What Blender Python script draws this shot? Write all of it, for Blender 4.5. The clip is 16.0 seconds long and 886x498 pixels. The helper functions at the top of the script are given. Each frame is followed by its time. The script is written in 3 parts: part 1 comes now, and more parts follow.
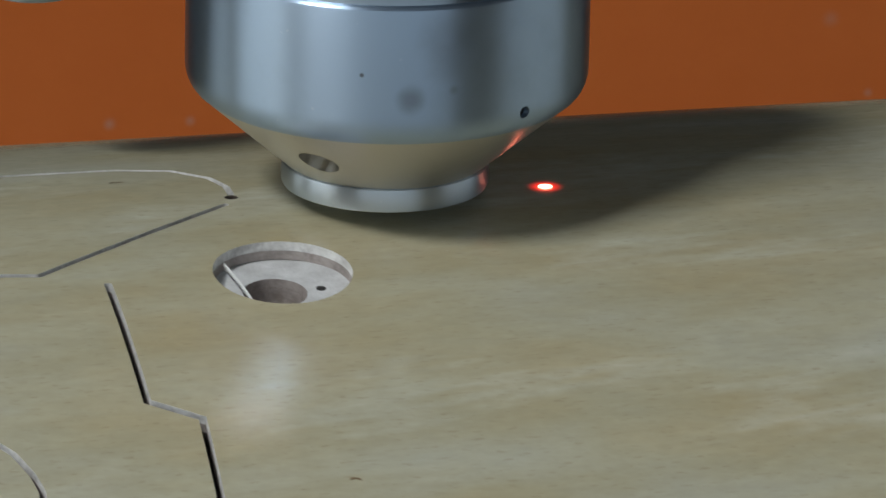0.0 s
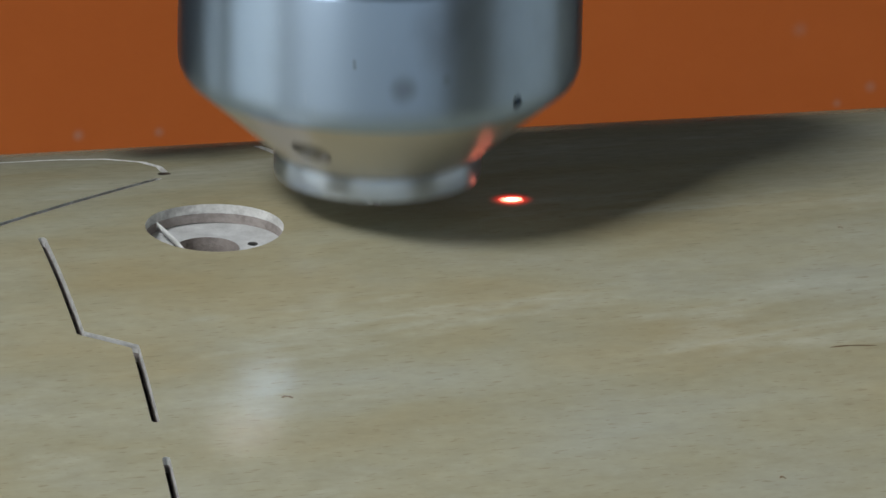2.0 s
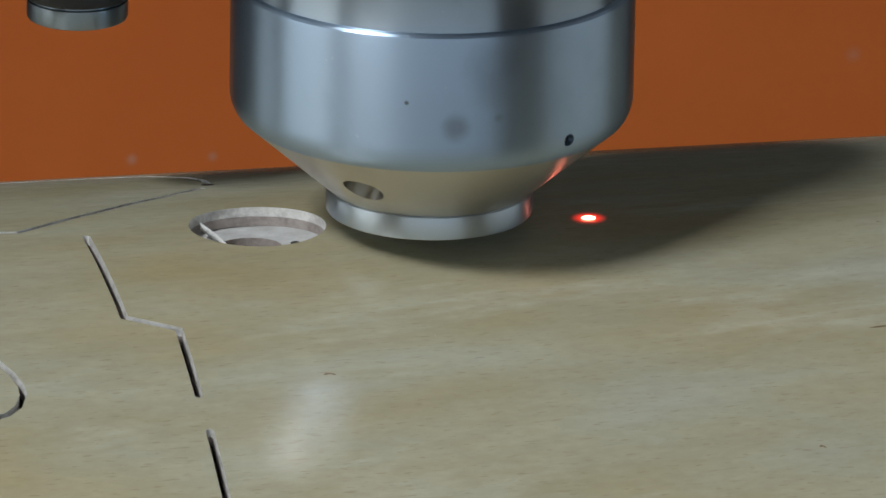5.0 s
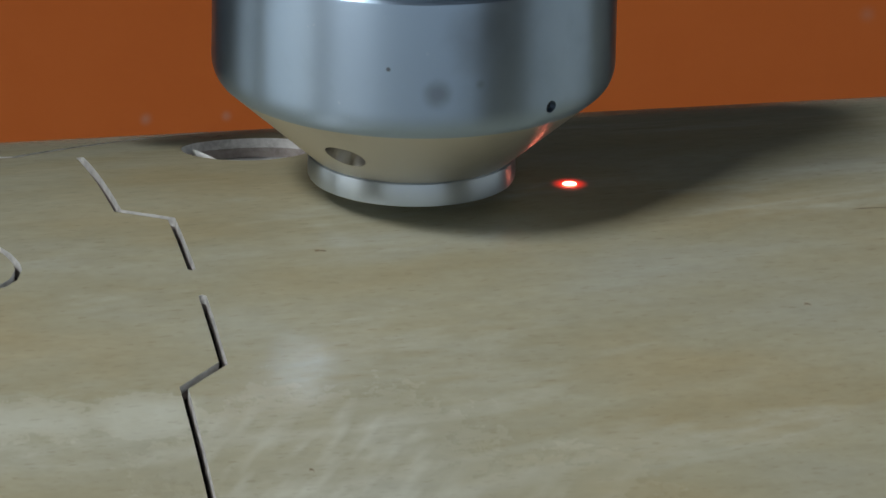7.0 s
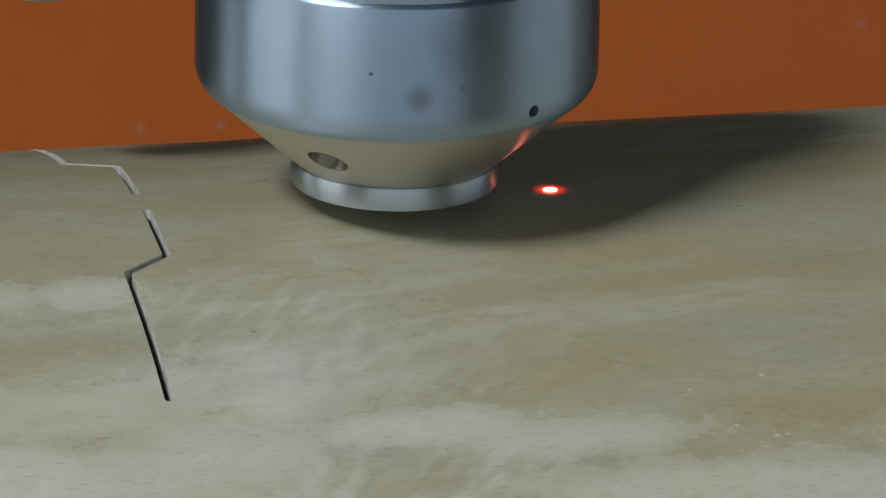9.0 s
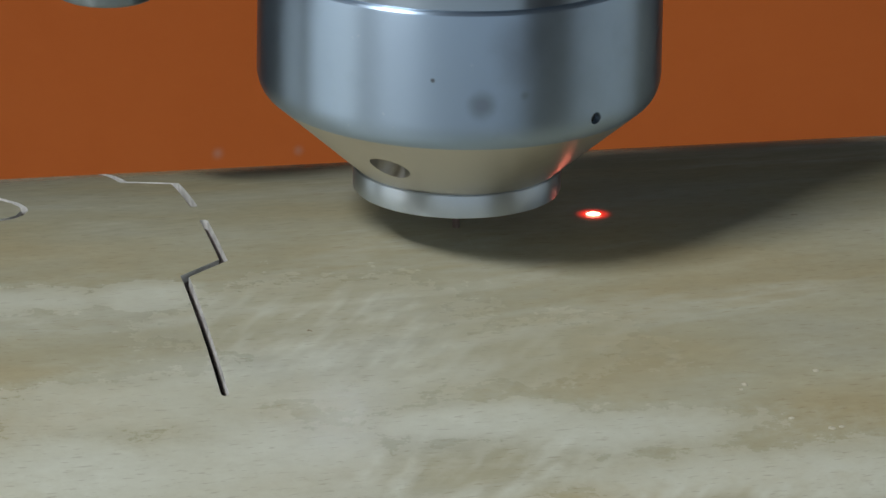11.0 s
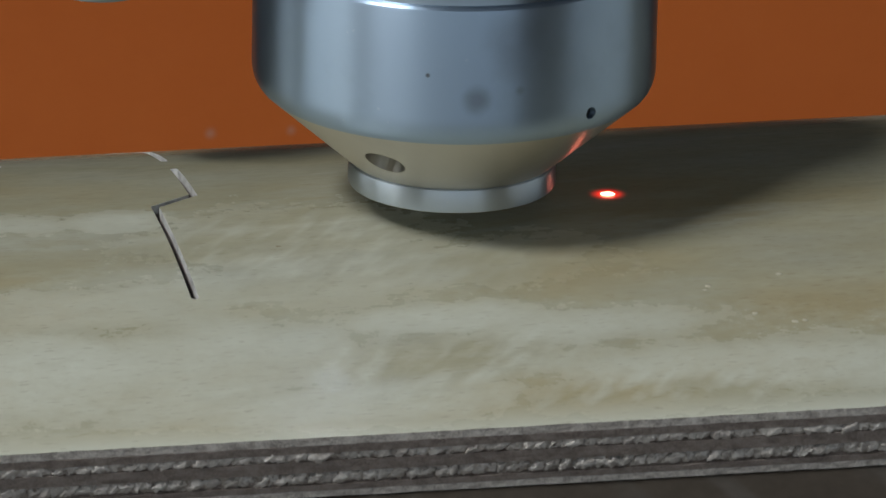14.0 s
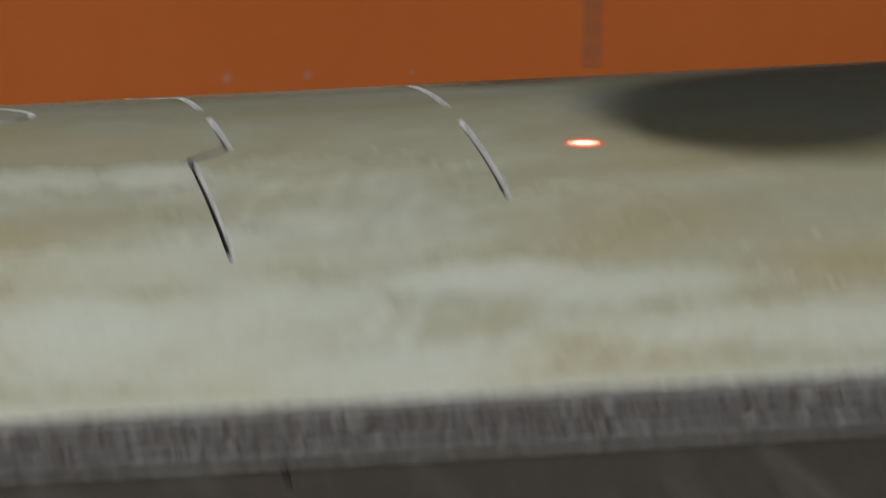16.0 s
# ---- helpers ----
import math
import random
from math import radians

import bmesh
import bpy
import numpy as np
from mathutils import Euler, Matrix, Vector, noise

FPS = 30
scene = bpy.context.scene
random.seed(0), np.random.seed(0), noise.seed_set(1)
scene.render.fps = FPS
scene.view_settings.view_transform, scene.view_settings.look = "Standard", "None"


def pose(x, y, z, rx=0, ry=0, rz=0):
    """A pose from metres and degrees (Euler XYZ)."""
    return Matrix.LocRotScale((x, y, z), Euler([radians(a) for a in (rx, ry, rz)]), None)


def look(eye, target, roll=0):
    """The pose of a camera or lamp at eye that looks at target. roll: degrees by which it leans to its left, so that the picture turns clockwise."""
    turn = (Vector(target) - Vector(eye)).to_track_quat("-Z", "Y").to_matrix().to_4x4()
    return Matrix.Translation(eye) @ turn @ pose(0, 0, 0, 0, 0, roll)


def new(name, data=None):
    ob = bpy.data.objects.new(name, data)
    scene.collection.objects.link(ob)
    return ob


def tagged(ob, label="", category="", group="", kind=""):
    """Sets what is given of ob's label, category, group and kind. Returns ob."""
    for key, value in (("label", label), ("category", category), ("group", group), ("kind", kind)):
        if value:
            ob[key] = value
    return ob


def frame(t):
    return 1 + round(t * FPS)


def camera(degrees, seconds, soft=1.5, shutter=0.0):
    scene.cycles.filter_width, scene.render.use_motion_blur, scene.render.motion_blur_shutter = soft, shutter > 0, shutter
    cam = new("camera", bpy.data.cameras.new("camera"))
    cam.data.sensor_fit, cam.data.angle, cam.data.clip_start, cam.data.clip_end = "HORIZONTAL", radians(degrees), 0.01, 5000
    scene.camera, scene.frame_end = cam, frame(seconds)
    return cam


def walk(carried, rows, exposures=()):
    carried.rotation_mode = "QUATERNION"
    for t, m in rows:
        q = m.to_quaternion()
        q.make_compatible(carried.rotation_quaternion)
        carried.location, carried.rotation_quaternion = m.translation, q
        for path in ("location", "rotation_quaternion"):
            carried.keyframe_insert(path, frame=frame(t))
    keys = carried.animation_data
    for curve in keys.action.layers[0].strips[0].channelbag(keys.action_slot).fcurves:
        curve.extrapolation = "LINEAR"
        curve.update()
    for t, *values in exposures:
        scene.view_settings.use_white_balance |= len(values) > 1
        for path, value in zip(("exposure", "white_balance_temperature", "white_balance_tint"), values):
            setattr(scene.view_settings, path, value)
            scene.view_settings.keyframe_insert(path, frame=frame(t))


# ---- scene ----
# The place is measured in U: 6900 of them to the metre.
U = 1 / 6900
R_OUT = 2400.7            # outer radius of the bent panel
THICK = 129.0             # 18 mm plywood
AXIS_Z = -R_OUT * U       # the drum's axis; the panel's crest lies at z = 0
YAW = 11.93               # by which the camera looks across the drum

# ---- camera ----
cam = camera(5.068, 16.0, soft=1.5, shutter=0.5)
CAMERA_ROWS = [
    (0, -0.49899, -2.36185, 0.80802, 71.1919, -0.7964, -12.0118),
    (0.5, -0.4944, -2.36279, 0.80808, 71.1964, -0.8024, -12.1031),
    (1, -0.49228, -2.36322, 0.80811, 71.208, -0.805, -12.1425),
    (1.5, -0.49494, -2.36268, 0.80807, 71.2508, -0.8065, -12.1667),
    (2, -0.49369, -2.36293, 0.80809, 71.2562, -0.8039, -12.127),
    (2.5, -0.48683, -2.36434, 0.80818, 71.2523, -0.8041, -12.1291),
    (3, -0.48476, -2.36476, 0.80821, 71.2651, -0.8021, -12.0988),
    (3.5, -0.48296, -2.36513, 0.80823, 71.2909, -0.794, -11.9754),
    (4, -0.48594, -2.36452, 0.80819, 71.3649, -0.7895, -11.9066),
    (4.5, -0.49168, -2.36335, 0.80812, 71.4204, -0.7865, -11.8604),
    (7, -0.50147, -2.36134, 0.80798, 71.1622, -0.7846, -11.8301),
    (7.5, -0.50103, -2.36143, 0.80799, 71.1984, -0.7866, -11.8611),
    (8, -0.49798, -2.36206, 0.80803, 71.2068, -0.7855, -11.8449),
    (10.5, -0.49727, -2.3622, 0.80804, 71.3048, -0.767, -11.5616),
    (11, -0.49165, -2.36335, 0.80812, 71.3547, -0.7485, -11.2791),
    (11.5, -0.49156, -2.36337, 0.80812, 71.3102, -0.7462, -11.2441),
    (12, -0.49059, -2.36357, 0.80813, 71.2534, -0.7487, -11.2818),
    (12.5, -0.48982, -2.36373, 0.80814, 71.2497, -0.748, -11.2719),
    (13, -0.49319, -2.36304, 0.80809, 71.2482, -0.7472, -11.2586),
    (13.5, -0.49041, -2.36361, 0.80813, 71.2378, -0.7503, -11.3062),
    (14, -0.49316, -2.36304, 0.80809, 71.2401, -0.7526, -11.3416),
    (14.5, -0.4955, -2.36257, 0.80806, 71.1931, -0.7539, -11.3617),
    (15, -0.49881, -2.36189, 0.80802, 71.1229, -0.753, -11.3475),
    (15.5, -0.5026, -2.36111, 0.80797, 70.9537, -0.7516, -11.3262),
    (16, -0.50056, -2.36153, 0.80799, 70.9224, -0.7525, -11.3395),
]
walk(cam, [(t, pose(*at)) for t, *at in CAMERA_ROWS], ((0, 0.06), (2, 0.12), (3, 0.15), (4.5, 0.18), (7, -0.05), (8, -0.06), (10.5, 0.08), (12.5, 0.14), (13.5, 0.03), (15, -0.1), (15.6, -0.08), (16, 0.15)))

# ---- world and light ----
world = bpy.data.worlds.new("world")
scene.world = world
world.use_nodes = True
wn = world.node_tree.nodes
sky = wn.new("ShaderNodeTexSky")
sky.sky_type, sky.sun_disc, sky.sun_elevation, sky.sun_rotation = "NISHITA", False, radians(38), radians(250)
wn["Background"].inputs["Strength"].default_value = 0.05
world.node_tree.links.new(sky.outputs[0], wn["Background"].inputs[0])


def area_lamp(name, at, to, w, h, watts, colour):
    data = bpy.data.lights.new(name, "AREA")
    data.shape, data.size, data.size_y, data.energy, data.color = "RECTANGLE", w, h, watts, colour
    ob = new(name, data)
    ob.matrix_world = look(at, to)
    return ob


area_lamp("skylight_daylight", (-1.831, -1.056, 2.46), (0, 0, 0.0), 0.9, 0.34, 71, (0.955, 0.985, 1.0))
area_lamp("west_window_daylight", (-3.05, 0.5, 0.55), (0, 0.5, 0.55), 3.4, 1.9, 20.0, (0.86, 0.94, 1.0))
area_lamp("south_window_daylight", (-0.7, -3.25, 0.45), (-0.7, 0, 0.45), 4.4, 2.1, 15.0, (0.80, 0.90, 1.0))
area_lamp("east_window_daylight", (3.05, -0.5, 0.4), (0, -0.5, 0.4), 3.4, 1.6, 4.8, (0.95, 0.97, 1.0))


# ---- materials ----
def material(name):
    m = bpy.data.materials.new(name)
    m.use_nodes = True
    return m, m.node_tree.nodes, m.node_tree.links, m.node_tree.nodes["Principled BSDF"]


def node(nodes, kind, **values):
    n = nodes.new("ShaderNode" + kind)
    for k, v in values.items():
        n.inputs[k.replace("_", " ")].default_value = v
    return n


def mapped(nodes, links, scale, source="Object", turn=0.0):
    """Coordinates turned about z by that many degrees, then scaled."""
    c = nodes.new("ShaderNodeTexCoord")
    r = nodes.new("ShaderNodeMapping")
    r.inputs["Rotation"].default_value = (0, 0, radians(turn))
    links.new(c.outputs[source], r.inputs[0])
    m = nodes.new("ShaderNodeMapping")
    m.inputs["Scale"].default_value = scale
    links.new(r.outputs[0], m.inputs[0])
    return m


def noise_tex(nodes, links, scale, detail=4.0, rough=0.55, stretch=(1, 1, 1), source="Object", turn=0.0):
    m = mapped(nodes, links, stretch, source, turn)
    n = node(nodes, "TexNoise", Scale=scale, Detail=detail, Roughness=rough)
    links.new(m.outputs[0], n.inputs["Vector"])
    return n


def ramp(nodes, links, value, stops):
    r = nodes.new("ShaderNodeValToRGB")
    e = r.color_ramp.elements
    while len(e) < len(stops):
        e.new(0.5)
    for el_, (p, c) in zip(e, stops):
        el_.position, el_.color = p, (*c, 1) if len(c) == 3 else c
    links.new(value, r.inputs[0])
    return r


def mixed(nodes, links, fac, a, b, mode="MIX"):
    m = nodes.new("ShaderNodeMix")
    m.data_type, m.blend_type = "RGBA", mode
    for sock, v in ((m.inputs[0], fac), (m.inputs[6], a), (m.inputs[7], b)):
        if hasattr(v, "links"):
            links.new(v, sock)
        elif isinstance(v, (int, float)):
            sock.default_value = v
        else:
            sock.default_value = (*v, 1)
    return m.outputs[2]


def maths(nodes, links, op, a, b=0.0, clamp=False):
    m = nodes.new("ShaderNodeMath")
    m.operation, m.use_clamp = op, clamp
    for sock, v in ((m.inputs[0], a), (m.inputs[1], b)):
        if hasattr(v, "links"):
            links.new(v, sock)
        else:
            sock.default_value = v
    return m.outputs[0]


def bumped(nodes, links, bsdf, height, strength, distance):
    b = nodes.new("ShaderNodeBump")
    b.inputs["Strength"].default_value, b.inputs["Distance"].default_value = strength, distance
    links.new(height, b.inputs["Height"])
    links.new(b.outputs[0], bsdf.inputs["Normal"])
    return b


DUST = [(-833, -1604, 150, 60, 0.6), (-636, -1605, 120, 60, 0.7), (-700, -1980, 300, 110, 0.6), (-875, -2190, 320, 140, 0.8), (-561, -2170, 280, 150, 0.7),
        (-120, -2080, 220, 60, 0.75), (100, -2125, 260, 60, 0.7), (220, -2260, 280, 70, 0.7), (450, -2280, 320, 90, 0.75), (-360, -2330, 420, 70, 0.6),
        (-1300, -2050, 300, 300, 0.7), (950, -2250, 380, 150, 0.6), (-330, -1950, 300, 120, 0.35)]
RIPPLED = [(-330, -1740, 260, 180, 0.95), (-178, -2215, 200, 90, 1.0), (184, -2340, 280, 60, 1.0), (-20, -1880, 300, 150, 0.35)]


def veneer_material():
    """Pale rotary-cut veneer with short pores along the axis; clear-coated far in, dusted white towards the sawn edge."""
    m, n, l, p = material("beech_veneer")
    broad = noise_tex(n, l, 24, 5, 0.55, (0.4, 0.9, 1), "UV")
    band = noise_tex(n, l, 26, 4, 0.6, (0.2, 1.0, 1), "UV", -9)
    fine = noise_tex(n, l, 560, 4, 0.65, (0.3, 0.8, 1), "UV")
    mottle = noise_tex(n, l, 210, 4, 0.65, (0.4, 0.8, 1), "UV")
    pores = noise_tex(n, l, 1400, 2, 0.5, (0.15, 0.95, 1), "UV", -2)
    base = ramp(n, l, broad.outputs[0], [(0.32, (0.415, 0.356, 0.214)), (0.5, (0.410, 0.384, 0.266)), (0.68, (0.418, 0.411, 0.324))])
    pale = ramp(n, l, band.outputs[0], [(0.54, (0, 0, 0)), (0.60, (1, 1, 1)), (0.66, (0, 0, 0))])
    col = mixed(n, l, maths(n, l, "MULTIPLY", pale.outputs[0], maths(n, l, "MULTIPLY", mottle.outputs[0], 0.7)), base.outputs[0], (0.53, 0.53, 0.44))
    spread = ramp(n, l, mottle.outputs[0], [(0.3, (0.95, 0.947, 0.935)), (0.7, (1.04, 1.04, 1.04))])
    col = mixed(n, l, 1.0, col, spread.outputs[0], "MULTIPLY")
    # slow wavy growth lines along the axis
    lines = n.new("ShaderNodeTexWave")
    lines.bands_direction = "Y"
    for key, v in (("Scale", 9.0), ("Distortion", 9.0), ("Detail", 4.0), ("Detail Scale", 1.6), ("Detail Roughness", 0.62)):
        lines.inputs[key].default_value = v
    l.new(mapped(n, l, (0.22, 1.0, 1), "UV", -7).outputs[0], lines.inputs["Vector"])
    growth = ramp(n, l, lines.outputs["Fac"], [(0.0, (0.968, 0.958, 0.935)), (0.45, (1.0, 1.0, 1.0)), (0.86, (1.01, 1.012, 1.02)), (1.0, (1.04, 1.05, 1.075))])
    col = mixed(n, l, 1.0, col, growth.outputs[0], "MULTIPLY")
    stipple = ramp(n, l, fine.outputs[0], [(0.32, (0.95, 0.945, 0.935)), (0.68, (1.04, 1.04, 1.04))])
    col = mixed(n, l, 1.0, col, stipple.outputs[0], "MULTIPLY")
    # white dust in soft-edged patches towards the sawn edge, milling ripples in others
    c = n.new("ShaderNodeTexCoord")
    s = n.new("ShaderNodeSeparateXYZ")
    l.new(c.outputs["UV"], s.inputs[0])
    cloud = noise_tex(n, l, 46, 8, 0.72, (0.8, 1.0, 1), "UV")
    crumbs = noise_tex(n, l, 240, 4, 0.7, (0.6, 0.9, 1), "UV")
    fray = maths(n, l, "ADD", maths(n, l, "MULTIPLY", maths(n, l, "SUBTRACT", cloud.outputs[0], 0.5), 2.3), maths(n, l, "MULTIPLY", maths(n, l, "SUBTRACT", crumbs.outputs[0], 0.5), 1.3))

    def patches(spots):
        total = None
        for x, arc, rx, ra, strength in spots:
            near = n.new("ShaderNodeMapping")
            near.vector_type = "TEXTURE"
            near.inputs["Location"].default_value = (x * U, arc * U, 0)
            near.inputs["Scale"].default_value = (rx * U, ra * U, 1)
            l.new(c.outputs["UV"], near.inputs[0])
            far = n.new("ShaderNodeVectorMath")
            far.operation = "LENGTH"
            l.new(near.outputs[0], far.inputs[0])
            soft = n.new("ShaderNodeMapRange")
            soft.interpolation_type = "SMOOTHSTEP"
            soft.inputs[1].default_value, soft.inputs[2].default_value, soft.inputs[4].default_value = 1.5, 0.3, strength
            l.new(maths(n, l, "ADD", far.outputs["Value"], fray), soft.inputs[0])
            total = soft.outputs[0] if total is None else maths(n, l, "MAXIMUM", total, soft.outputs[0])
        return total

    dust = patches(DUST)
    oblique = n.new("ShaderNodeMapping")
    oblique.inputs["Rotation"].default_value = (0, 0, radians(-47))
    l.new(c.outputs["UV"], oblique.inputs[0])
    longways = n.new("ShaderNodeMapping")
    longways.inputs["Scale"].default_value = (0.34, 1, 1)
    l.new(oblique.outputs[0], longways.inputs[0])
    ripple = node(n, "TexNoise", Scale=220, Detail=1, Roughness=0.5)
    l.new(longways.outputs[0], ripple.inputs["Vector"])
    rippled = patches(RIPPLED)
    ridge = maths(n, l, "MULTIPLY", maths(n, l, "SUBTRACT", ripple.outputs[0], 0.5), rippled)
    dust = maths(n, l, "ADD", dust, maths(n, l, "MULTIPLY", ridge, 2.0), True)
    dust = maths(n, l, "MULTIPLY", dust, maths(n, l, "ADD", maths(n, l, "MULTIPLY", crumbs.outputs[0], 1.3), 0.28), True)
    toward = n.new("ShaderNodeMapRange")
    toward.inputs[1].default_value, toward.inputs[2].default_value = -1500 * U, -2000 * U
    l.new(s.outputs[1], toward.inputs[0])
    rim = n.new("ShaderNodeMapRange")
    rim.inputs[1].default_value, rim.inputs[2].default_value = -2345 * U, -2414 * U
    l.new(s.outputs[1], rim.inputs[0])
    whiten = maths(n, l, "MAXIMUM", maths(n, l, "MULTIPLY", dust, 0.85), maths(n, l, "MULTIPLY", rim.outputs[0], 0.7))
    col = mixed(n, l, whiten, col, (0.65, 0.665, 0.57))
    flecked = ramp(n, l, crumbs.outputs[0], [(0.63, (0, 0, 0)), (0.74, (1, 1, 1))])
    col = mixed(n, l, maths(n, l, "MULTIPLY", flecked.outputs[0], maths(n, l, "MULTIPLY", toward.outputs[0], 0.16)), col, (0.62, 0.63, 0.57))
    pore = ramp(n, l, pores.outputs[0], [(0.62, (0, 0, 0)), (0.70, (1, 1, 1))])
    col = mixed(n, l, maths(n, l, "MULTIPLY", pore.outputs[0], 0.34), col, (0.20, 0.15, 0.08))
    l.new(col, p.inputs["Base Color"])
    dulled = maths(n, l, "MAXIMUM", maths(n, l, "MULTIPLY", dust, 0.3), maths(n, l, "MULTIPLY", rippled, 0.28))
    rough = maths(n, l, "ADD", dulled, maths(n, l, "ADD", maths(n, l, "MULTIPLY", fine.outputs[0], 0.08), 0.165))
    p.inputs["Specular IOR Level"].default_value = 0.5
    l.new(rough, p.inputs["Roughness"])
    wave = maths(n, l, "MULTIPLY", ridge, 2.6)
    height = maths(n, l, "ADD", maths(n, l, "ADD", wave, maths(n, l, "MULTIPLY", fine.outputs[0], 0.16)), maths(n, l, "MULTIPLY", broad.outputs[0], 0.8))
    bumped(n, l, p, height, 0.38, 0.0006)
    return m


def sawn_ply_material(name, dark, light, rough_scale):
    m, n, l, p = material(name)
    a = noise_tex(n, l, rough_scale, 5, 0.7, (0.6, 1, 1))
    b = noise_tex(n, l, rough_scale * 4, 3, 0.6)
    r = ramp(n, l, maths(n, l, "ADD", maths(n, l, "MULTIPLY", a.outputs[0], 0.7), maths(n, l, "MULTIPLY", b.outputs[0], 0.3)), [(0.40, dark), (0.58, light)])
    l.new(r.outputs[0], p.inputs["Base Color"])
    p.inputs["Roughness"].default_value = 0.85
    bumped(n, l, p, a.outputs[0], 0.8, 0.0012)
    return m


def turned_metal(name, colour, rough, grime=0.25, dark_marks=()):
    """Lathe-turned metal: rings round the axis, faint stains, finger marks and painted dark reflections."""
    m, n, l, p = material(name)
    rings = noise_tex(n, l, 900, 3, 0.6, (0.02, 0.02, 1.0))
    marks = noise_tex(n, l, 22, 5, 0.65)
    specks = noise_tex(n, l, 420, 2, 0.5)
    stain = ramp(n, l, marks.outputs[0], [(0.52, (0, 0, 0)), (0.72, (1, 1, 1))])
    col = mixed(n, l, maths(n, l, "MULTIPLY", stain.outputs[0], grime), colour, tuple(0.55 * v for v in colour))
    dots = ramp(n, l, specks.outputs[0], [(0.73, (0, 0, 0)), (0.77, (1, 1, 1))])
    col = mixed(n, l, maths(n, l, "MULTIPLY", dots.outputs[0], 0.15), col, (0.9, 0.9, 0.9))
    where = n.new("ShaderNodeTexCoord")
    for spot, size, strength in dark_marks:
        d = n.new("ShaderNodeVectorMath")
        d.operation = "DISTANCE"
        d.inputs[1].default_value = spot
        l.new(where.outputs["Object"], d.inputs[0])
        soft = n.new("ShaderNodeMapRange")
        soft.interpolation_type = "SMOOTHSTEP"
        soft.inputs[1].default_value, soft.inputs[2].default_value = size, size * 0.2
        l.new(maths(n, l, "ADD", d.outputs["Value"], maths(n, l, "MULTIPLY", maths(n, l, "SUBTRACT", marks.outputs[0], 0.5), size * 1.6)), soft.inputs[0])
        col = mixed(n, l, maths(n, l, "MULTIPLY", soft.outputs[0], strength), col, (0.10, 0.09, 0.09))
    l.new(col, p.inputs["Base Color"])
    p.inputs["Metallic"].default_value = 1.0
    l.new(maths(n, l, "ADD", maths(n, l, "MULTIPLY", marks.outputs[0], 0.12), rough - 0.06), p.inputs["Roughness"])
    p.inputs["Anisotropic"].default_value, p.inputs["Anisotropic Rotation"].default_value = 0.85, 0.25
    t = n.new("ShaderNodeTangent")
    t.direction_type, t.axis = "RADIAL", "Z"
    l.new(t.outputs[0], p.inputs["Tangent"])
    bumped(n, l, p, rings.outputs[0], 0.05, 0.0002)
    return m


def orange_material(spots):
    """Orange enamel on sheet steel with a few pale dust spots."""
    m, n, l, p = material("orange_enamel")
    a = noise_tex(n, l, 5, 4, 0.6)
    b = noise_tex(n, l, 45, 4, 0.65)
    f = noise_tex(n, l, 700, 2, 0.5)
    base = ramp(n, l, maths(n, l, "ADD", maths(n, l, "MULTIPLY", a.outputs[0], 0.7), maths(n, l, "MULTIPLY", b.outputs[0], 0.3)), [(0.3, (0.70, 0.160, 0.030)), (0.7, (0.79, 0.195, 0.038))])
    col = base.outputs[0]
    c = n.new("ShaderNodeTexCoord")
    for x, z, size, strength in spots:
        d = n.new("ShaderNodeVectorMath")
        d.operation = "DISTANCE"
        d.inputs[1].default_value = (x, 0, z)
        l.new(c.outputs["Object"], d.inputs[0])
        soft = n.new("ShaderNodeMapRange")
        soft.interpolation_type = "SMOOTHSTEP"
        soft.inputs[1].default_value, soft.inputs[2].default_value = size, size * 0.1
        l.new(maths(n, l, "ADD", d.outputs["Value"], maths(n, l, "MULTIPLY", b.outputs[0], size * 0.5)), soft.inputs[0])
        col = mixed(n, l, maths(n, l, "MULTIPLY", soft.outputs[0], strength), col, (0.62, 0.45, 0.38))
    l.new(col, p.inputs["Base Color"])
    l.new(maths(n, l, "ADD", maths(n, l, "MULTIPLY", b.outputs[0], 0.2), 0.3), p.inputs["Roughness"])
    bumped(n, l, p, f.outputs[0], 0.08, 0.0003)
    return m


def plain_material(name, dark, light, scale, rough, metal=0.0, stretch=(1, 1, 1), bump=0.3, depth=0.001):
    m, n, l, p = material(name)
    a = noise_tex(n, l, scale, 5, 0.6, stretch)
    b = noise_tex(n, l, scale * 9, 3, 0.6)
    r = ramp(n, l, maths(n, l, "ADD", maths(n, l, "MULTIPLY", a.outputs[0], 0.7), maths(n, l, "MULTIPLY", b.outputs[0], 0.3)), [(0.32, dark), (0.68, light)])
    l.new(r.outputs[0], p.inputs["Base Color"])
    l.new(maths(n, l, "ADD", maths(n, l, "MULTIPLY", a.outputs[0], 0.2), rough - 0.1), p.inputs["Roughness"])
    p.inputs["Metallic"].default_value = metal
    bumped(n, l, p, b.outputs[0], bump, depth)
    return m


def glow_material(name, colour, strength):
    m = bpy.data.materials.new(name)
    m.use_nodes = True
    n, l = m.node_tree.nodes, m.node_tree.links
    n.remove(n["Principled BSDF"])
    e = node(n, "Emission", Strength=strength)
    e.inputs["Color"].default_value = (*colour, 1)
    l.new(e.outputs[0], n["Material Output"].inputs[0])
    return m


